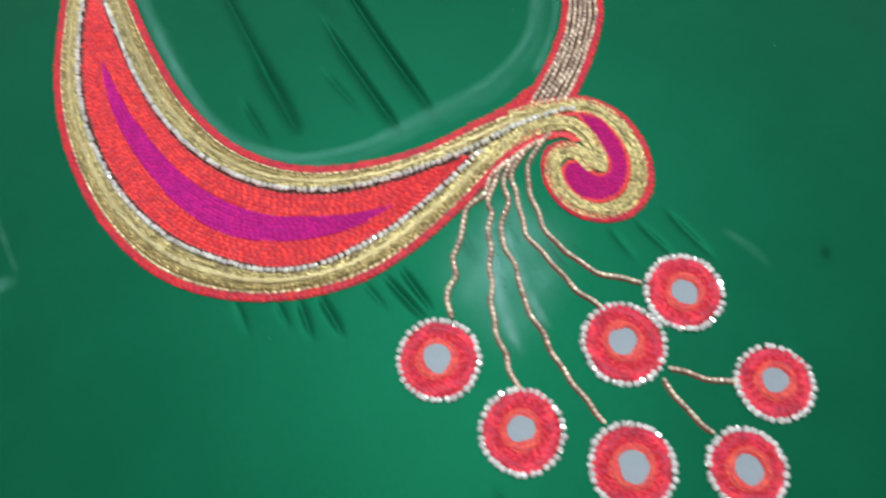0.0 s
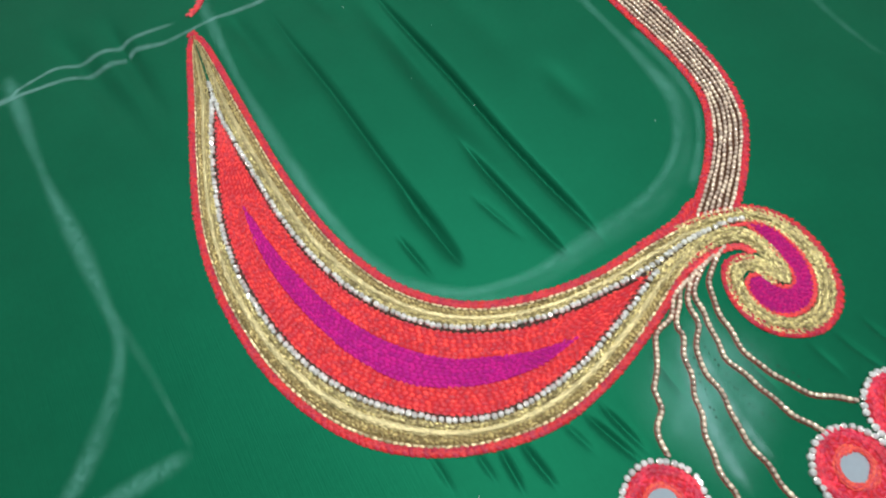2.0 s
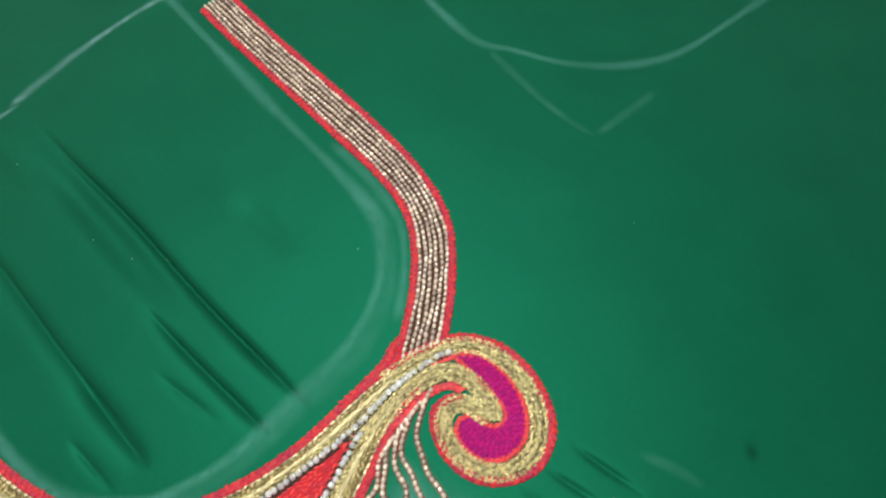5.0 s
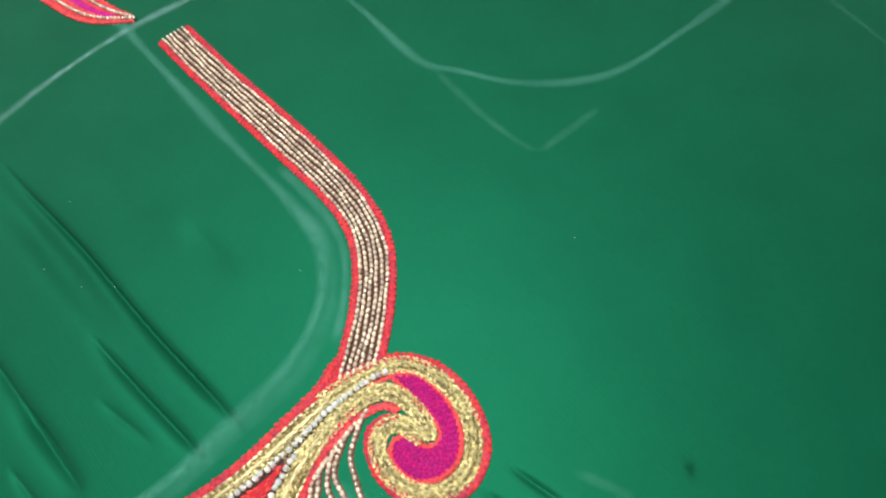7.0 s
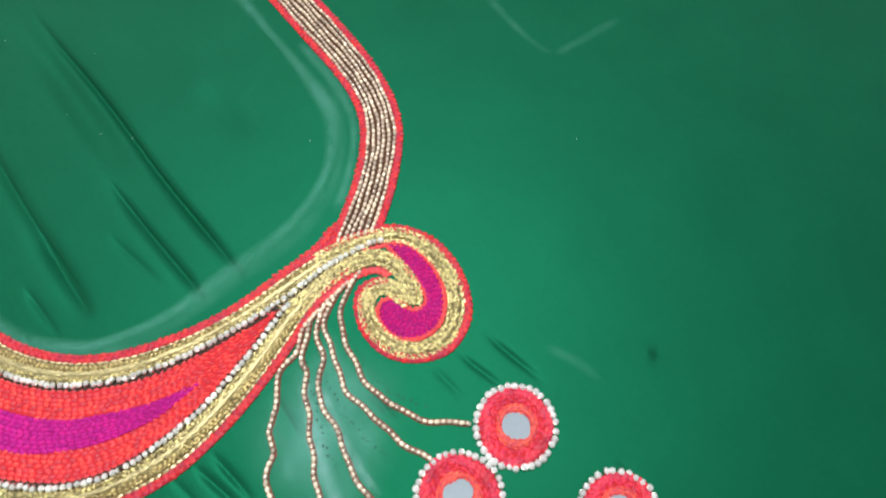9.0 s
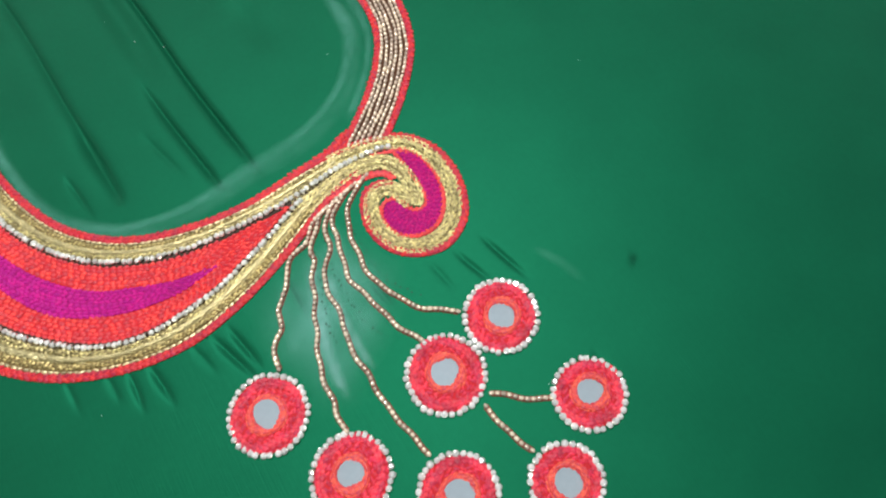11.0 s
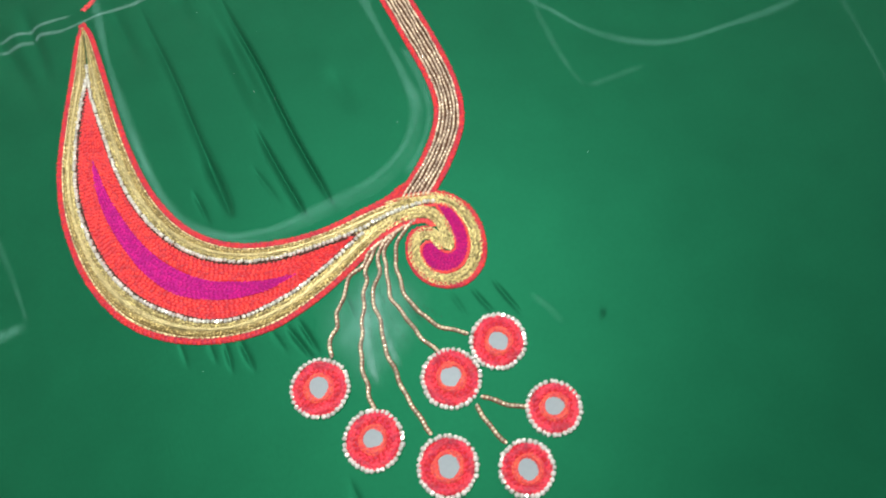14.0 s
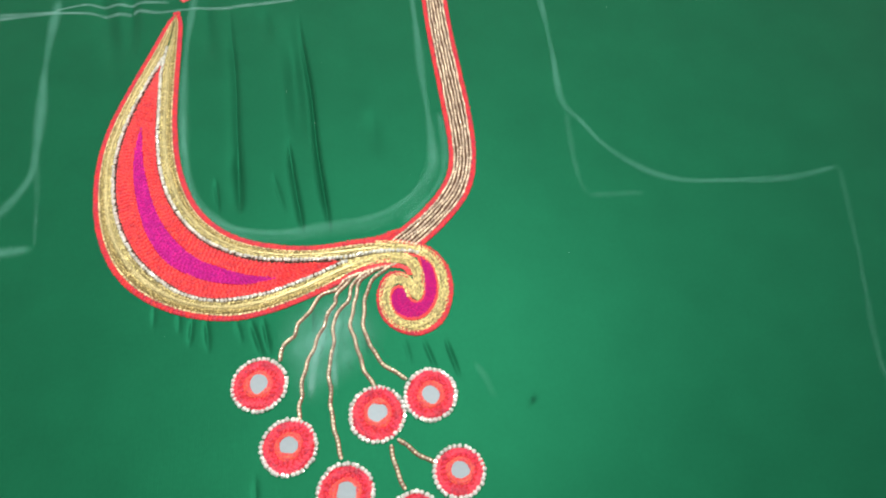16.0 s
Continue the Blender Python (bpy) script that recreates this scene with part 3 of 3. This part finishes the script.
# the red filling and the magenta crescent
crescent = np.vstack([spline(CRESCENT_IN, 2.0), spline(CRESCENT_OUT, 2.0)[::-1]])
in_crescent = inside(crescent)
fa, fb = even(beside(spline(STONES_OUT, 1.0), 1.3), count=220), even(beside(spline(STONES_IN[2:12], 1.0), -1.3), count=220)
red = Stitches()
red.ground(fa, fb, 0.1, 24)
red.between(fa, fb, 1.6, 2.6, 0.1, 1.0, 0.3, fat=1.06, twist=0.36, snug=1.0, keep=lambda p: not in_crescent(p))
part("red_filling", red.mesh("red_filling", RED, RED_GAP_SHADE), motif, "red filling of close chain stitches", "stuff")
ca, cb = even(spline(CRESCENT_OUT, 1.0), count=160), even(spline(CRESCENT_IN, 1.0), count=160)
mag = Stitches()
mag.ground(ca, cb, 0.12, 8, up=0.4)
mag.between(ca, cb, 1.55, 2.5, 0.1, 1.1, 0.3, up=0.42, fat=1.04, twist=0.32, snug=1.05)
part("magenta_crescent", mag.mesh("magenta_crescent", PURPLE, MAGENTA_GAP_SHADE), motif, "magenta crescent of close chain stitches", "stuff")
ka, kb = beside(even(spline(COMMA_OUT, 0.7), count=90), 0.7), beside(even(spline(COMMA_IN, 0.7), count=90), -0.5)
comma = Stitches()
comma.ground(ka, kb, 0.5, 8)
comma.between(ka, kb, 1.2, 1.9, 0.5, 0.85, 0.6, fat=1.0)
part("magenta_comma", comma.mesh("magenta_comma", CERISE, MAGENTA_GAP_SHADE), motif, "magenta curl of dense stitches inside the scroll", "stuff")
for line in (beside(ka, 0.5), beside(kb, -0.4)):
    st = Stitches()
    st.cord(line, 1.7, 0.75, 1.6, 2)
    part("red_outline", st.mesh("red_outline", RED), motif, "thin red thread outline")
st = Stitches()
st.cord(spline([(7, 22), (2.5, 26), (-3, 28.6), (-8, 29.6)], 0.8), 3.0, 0.45, 1.8, 2)
part("red_outline", st.mesh("red_outline", RED), motif, "thin red thread outline")
under_arm = spline([(-29.8, 21.3), (-19.0, 22.5), (-11.0, 21.5), (-6.5, 18.8), (-5.2, 15.0)], 0.8)
st = Stitches()
st.cord(under_arm, 2.6, 0.8, 2.0, 2)
part("red_outline", st.mesh("red_outline", RED), motif, "thin red thread outline")


def chain(mesh, line, pitch, parent, name, up, tip=0.25, size=0.1, cup=None):
    """Small pieces set one after another along a line, each turned and tipped a little."""
    spots = even(line, step=pitch)
    d = np.gradient(spots, axis=0)
    for p, (c, s) in zip(rest(spots, up), d):
        m = Matrix.Translation(p) @ Matrix.Rotation(math.atan2(s, c) + random.gauss(0, 0.12), 4, "Z") @ Matrix.Rotation(random.gauss(0, tip), 4, "X") @ Matrix.Rotation(random.gauss(0, tip), 4, "Y")
        piece = part(name, mesh, parent, m=m @ Matrix.Diagonal((*(Vector((1, 1, 1)) * random.uniform(1 - size, 1 + size)), 1)))
        if cup:
            part("cup", cup, piece)


# dark strips under and beside the two rows of stones, painted as their shadow
for line, side in ((spline(STONES_OUT, 1.0), 0.75), (stones_in, -0.75)):
    st = Stitches()
    st.ground(beside(line, side - 1.3), beside(line, side + 1.3), 0.45, 5, up=0.12)
    part("stone_bed", st.mesh("stone_bed", STONE_SHADE), motif, "dark strip painted as the shadow of the stones")

leaf_stone, leaf_cup = stone_meshes(1.1, LEAF_STONE)
chain(leaf_stone, spline(STONES_OUT, 1.0), 2.35, motif, "rhinestone", 0.85, 0.38, cup=leaf_cup)
chain(leaf_stone, stones_in, 2.35, motif, "rhinestone", 0.85, 0.38, cup=leaf_cup)

# ---- the beaded band ----
BAND_L = [(23.0, 239.9), (23.6, 204.2), (25.1, 168.1), (26.5, 133.1), (27.4, 103.2), (24.3, 83.5), (16.7, 69.7), (5.6, 57.5), (-5.7, 48.0), (-14.5, 41.9), (-16.9, 40.0)]
BAND_R = [(41.7, 239.7), (42.1, 204.0), (43.7, 169.8), (45.2, 137.5), (45.2, 108.1), (42.3, 85.0), (36.7, 68.2), (28.0, 55.7), (16.7, 43.7), (6.6, 35.2), (4.3, 33.2)]
stroke("chalk_line", [(p[0] - 2.4, p[1] + 1.2) for p in BAND_L[3:9]], 5.2, CHALK, 0.24, "thin chalk line peeping out along the beaded band")
band = thing("beaded_band", "band of champagne bead rows between red chain-stitched borders", "embroidery")
bl, br = even(spline(BAND_L, 1.0), count=230), even(spline(BAND_R, 1.0), count=230)
flow = np.vstack([(bl + (br - bl) * 0.085)[:-9], spline([(-13, 44), (-20, 41.2), (-30, 40), (-40, 39.4)], 1.0)])
for line in (even(flow, step=1.0), br + (bl - br) * 0.085):
    st = Stitches()
    st.cord(line, 2.9, 0.8, 1.9, 2)
    part("red_border", st.mesh("red_border", CORD), band, "red chain-stitched cord border")
wa, wb = even(spline([(-5.0, 47.2), (-12.5, 42.6), (-20.0, 40.6)], 0.8), count=24), even(spline([(-3.0, 46.0), (-9.0, 41.4), (-14.0, 38.6)], 0.8), count=24)
st = Stitches()
st.ground(wa, wb, 0.3, 4)
st.between(wa, wb, 1.3, 1.9, 0.3, 0.6)
part("red_filling", st.mesh("red_filling", CORD), band, "red stitches filling the corner of the band")
st = Stitches()
st.ground(bl + (br - bl) * 0.15, br + (bl - br) * 0.15, 0.2, 6, up=0.1)
part("ground_stitching", st.mesh("ground_stitching", GROUND), band, "brown ground showing between the bead rows")
strand_bead = bead_mesh("bead", 0.96, 1.68, BEAD)
row_bead = bead_mesh("bead", 0.79, 2.25, BEAD)
verts0 = np.empty(len(row_bead.vertices) * 3)
row_bead.vertices.foreach_get("co", verts0)
verts0 = verts0.reshape(-1, 3)
faces0 = [tuple(f.vertices) for f in row_bead.polygons]
rest_verts, rest_faces, made = [], [], 0
ROWS_ACROSS = 6
for k in range(ROWS_ACROSS):
    v = 0.20 + 0.60 * k / (ROWS_ACROSS - 1)
    row = bl + (br - bl) * v
    row = row + normals(row) * (0.2 * np.sin(np.arange(len(row)) / 6.0 + k * 1.7) + 0.12 * np.sin(np.arange(len(row)) / 2.3 + k))[:, None]
    spots = even(row, step=2.35)
    d = np.gradient(spots, axis=0)
    for p, (c, s) in zip(rest(spots, 0.95), d):
        m = Matrix.Translation(p) @ Matrix.Rotation(math.atan2(s, c) + random.gauss(0, 0.14), 4, "Z") @ Matrix.Rotation(random.gauss(0, 0.1), 4, "Y")
        m = m @ Matrix.Diagonal((*(Vector((1, 1, 1)) * random.uniform(0.88, 1.08)), 1))
        if p[1] < 0.112 and made < 300:
            part("bead", row_bead, band, m=m)
            made += 1
        else:
            a = np.array(m)
            first = len(rest_verts)
            rest_verts += (verts0 @ a[:3, :3].T + a[:3, 3]).tolist()
            rest_faces += [tuple(first + i for i in f) for f in faces0]
part("beadwork", mesh_of("beadwork", rest_verts, rest_faces, BEADS), band, "rows of small champagne glass beads", "stuff")

# ---- bead strands from the scroll to the mirror discs ----
STRANDS = [
    [(-33.8, 18.4), (-40.6, 16.7), (-47.1, 11.4), (-52.5, 9.2), (-56.5, 6.8), (-60.3, 2.4), (-63.3, -2.1), (-67.2, -5.3), (-69.6, -7.7), (-69.9, -12.4), (-71.0, -15.5), (-75.4, -17.8), (-77.6, -20.6), (-78.7, -24.5), (-79.4, -28.0)],
    [(-29.3, 19.8), (-35.6, 18.1), (-41.0, 13.7), (-45.7, 9.6), (-48.5, 5.8), (-48.9, 2.1), (-52.5, -4.7), (-55.5, -11.2), (-59.3, -18.0), (-61.1, -25.0), (-64.6, -31.6), (-67.2, -38.9), (-67.6, -44.5), (-67.3, -49.0), (-68.3, -53.6), (-69.1, -60.2)],
    [(-24.6, 21.2), (-30.7, 19.6), (-35.7, 15.4), (-38.7, 10.1), (-41.3, 3.5), (-45.3, -1.4), (-48.0, -5.1), (-49.5, -11.7), (-50.3, -19.2), (-51.4, -27.4), (-52.8, -37.1), (-52.8, -49.6), (-51.6, -62.4), (-50.6, -72.2), (-47.7, -81.9)],
    [(-19.0, 21.8), (-25.5, 20.4), (-30.5, 17.3), (-34.9, 11.4), (-36.6, 5.4), (-38.9, -2.3), (-40.1, -10.3), (-39.8, -14.2), (-38.0, -24.2), (-34.9, -34.8), (-31.3, -44.4), (-30.2, -47.0)],
    [(-13.2, 22.3), (-20.7, 19.8), (-25.0, 16.2), (-28.6, 10.5), (-31.8, 2.6), (-33.0, -4.3), (-33.0, -13.6), (-31.7, -20.4), (-29.5, -26.7), (-26.2, -32.9), (-19.2, -39.8), (-12.9, -45.3)],
    [(-18.7, -76.3), (-12.5, -82.3), (-2.0, -88.9)],
    [(-23.5, -79.2), (-21.3, -88.3), (-17.9, -99.9)],
]
couched_bead = bead_mesh("bead", 0.80, 1.95, BEAD)
for pts in STRANDS:
    strand = thing("bead_strand", "thin strand of champagne beads couched on green silk", "bead strand", "bead strands of the tassel")
    line = spline(pts, 0.5)
    line = beside(line, 0.0) + normals(line) * (0.42 * np.sin(np.arange(len(line)) / 8.0 + pts[0][0]) + 0.3 * np.sin(np.arange(len(line)) / 4.3 + pts[0][1]))[:, None]
    st = Stitches()
    st.ground(beside(line, -1.05), beside(line, 1.05), 0.4, 4)
    part("couching_thread", st.mesh("couching_thread", BROWN), strand, "brown couching thread")
    chain(couched_bead, line, 2.1, strand, "bead", 1.05, 0.12, 0.12)

# ---- mirror discs ----


def mirror_disc(x, y, r, stones, mirror_r, lean, oval):
    base = rest([(x, y)], 0)[0]
    mirror_r += 0.55
    disc = thing("mirror_disc", "round red stitched disc with small mirror and clear rhinestone rim", "mirror disc", "mirror discs of the tassel")
    ring_r = r - 1.2
    stones = round(stones * 1.16)
    t = np.linspace(0, 2 * math.pi, 49)
    circle = np.stack([np.cos(t), np.sin(t)], 1)
    centre = np.array([x, y])
    off = np.array([random.uniform(-0.9, 0.9), random.uniform(-0.9, 0.9)])
    wob = 1 + 0.07 * np.sin(2 * t + random.uniform(0, 6)) + 0.05 * np.sin(3 * t + random.uniform(0, 6)) + 0.03 * np.sin(5 * t + random.uniform(0, 6))
    # flat outer field of round stitches
    st = Stitches()
    st.ground(centre + circle * (ring_r - 0.8), centre + off * 0.5 + circle * (mirror_r + 1.2), 0.5, 5)
    st.between(centre + circle * (ring_r - 0.8), centre + off * 0.5 + circle * (mirror_r + 2.2), 1.0, 2.7, 0.5, 0.75, 0.5)
    part("thread_field", st.mesh("thread_field", PINK, RED_GAP_SHADE), disc, "crimson stitched field")
    # raised collar of thread that holds the mirror
    st = Stitches()
    hole = circle * wob[:, None] * np.array([oval, 1 / oval])
    a, b = centre + off + hole * (mirror_r - 0.3), centre + off * 0.7 + circle * (1.5 - 0.5 * wob)[:, None] * (mirror_r + 2.5)
    st.ground(a, b, 1.3, 6)
    st.between(a, b, 0.75, 2.0, 1.3, 0.45, 0.12)
    part("thread_collar", st.mesh("thread_collar", COLLAR), disc, "raised scarlet thread collar")
    # loose rounds of thicker thread laid over the field
    for rr, fat in ((0.60, 1.7), (0.82, 1.5)):
        st = Stitches()
        rr = mirror_r + 2.5 + (ring_r - mirror_r - 3.2) * rr
        st.cord(centre + off * 0.3 + circle * (2 - wob)[:, None] * rr, fat, 0.95, 1.7, 1)
        part("thread_round", st.mesh("thread_round", PINK), disc)
    n = 24
    s = np.linspace(0, 2 * math.pi, n, endpoint=False)
    glass = np.column_stack([np.cos(s), np.sin(s), np.zeros(n)]) * (mirror_r + 0.4)
    low = glass - (0, 0, 0.5)
    faces = [tuple(range(n))] + [(k, n + k, n + (k + 1) % n, (k + 1) % n) for k in range(n)]
    me = mesh_of("mirror", np.vstack([glass, low]) * MM, faces, MIRROR, smooth=False)
    part("mirror", me, disc, "small round mirror", m=Matrix.Translation((base[0] + off[0] * MM, base[1] + off[1] * MM, base[2] + 0.75 * MM)) @ Matrix.Rotation(radians(lean[0]), 4, "X") @ Matrix.Rotation(radians(lean[1]), 4, "Y"))
    for k in range(stones):
        a = 2 * math.pi * (k + random.uniform(-0.12, 0.12)) / stones
        rr = ring_r + random.uniform(-0.25, 0.25)
        p = rest([(x + rr * math.cos(a), y + rr * math.sin(a))], 0.15)[0]
        m = Matrix.Translation(p) @ Matrix.Rotation(a + random.gauss(0, 0.3), 4, "Z") @ Matrix.Rotation(random.gauss(0, 0.22), 4, "X") @ Matrix.Rotation(random.gauss(0, 0.22), 4, "Y")
        part("cup", DISC_CUP, part("rhinestone", DISC_STONE, disc, m=m @ Matrix.Diagonal((*(Vector((1, 1, 1)) * random.uniform(0.88, 1.1)), 1))))


DISC_STONE, DISC_CUP = stone_meshes(1.2, STONE)
for row in (
    (-89.5, -40.4, 15.2, 30, 4.4, (6, -6), 1.0), (-74.1, -73.9, 14.9, 30, 4.0, (5, -5), 1.08), (-46.6, -98.6, 14.7, 30, 4.6, (5, -5), 1.0), (-28.9, -62.2, 15.2, 30, 4.4, (3, 6), 1.0),
    (-0.5, -55.0, 14.5, 29, 4.2, (5, 5), 0.96), (9.8, -94.9, 13.6, 27, 3.9, (5, 5), 1.12), (-13.7, -114.0, 13.3, 27, 4.2, (5, 5), 0.98),
):
    mirror_disc(*row)

# ---- the ends of the shoulder straps ----


def strap(points_l, points_r, tail, label):
    st_ob = thing("embroidered_strap", label, "embroidery", "shoulder straps")
    a, b = even(spline(points_l, 1.0), count=60), even(spline(points_r, 1.0), count=60)
    for v in (0.08, 0.92):
        st = Stitches()
        st.cord(a + (b - a) * v, 3.2, 0.9, 2.4, 2)
        part("red_border", st.mesh("red_border", RED), st_ob, "red chain-stitched cord border")
    for lo, hi, mat, name in ((0.15, 0.45, RED, "red_filling"), (0.45, 0.62, PURPLE, "magenta_stripe"), (0.62, 0.85, RED, "red_filling")):
        st = Stitches()
        st.ground(a + (b - a) * lo, a + (b - a) * hi, 0.4, 5)
        st.between(a + (b - a) * lo, a + (b - a) * hi, 1.4, 2.8, 0.4, 0.5)
        part(name, st.mesh(name, mat), st_ob)
    for v in (0.24, 0.76):
        chain(strand_bead, a + (b - a) * v, 2.05, st_ob, "bead", 1.4, 0.1, 0.08)
    if tail:
        st = Stitches()
        st.cord(spline(tail, 1.0), 3.0, 0.8, 2.4, 2)
        part("thread_tail", st.mesh("thread_tail", RED), st_ob, "loose red cord end")


strap([(-155.7, 277.8), (-150.4, 291.8), (-145.1, 308.2), (-140.5, 324.1)], [(-137.3, 267.2), (-130.8, 279.8), (-125.1, 294.0), (-119.1, 308.1)], [(-138.3, 268.7), (-145.2, 259.0), (-152.3, 254.2)], "red strap end with magenta stripe, bead rows and loose cord")
strap([(23.3, 264.7), (7.2, 279.0), (-1.4, 295.3), (-6.8, 320.5), (-8.1, 335.4)], [(23.6, 266.8), (20.3, 278.5), (17.8, 293.8), (15.3, 314.6), (14.2, 331.7)], None, "red pointed strap end with magenta filling and bead rows")
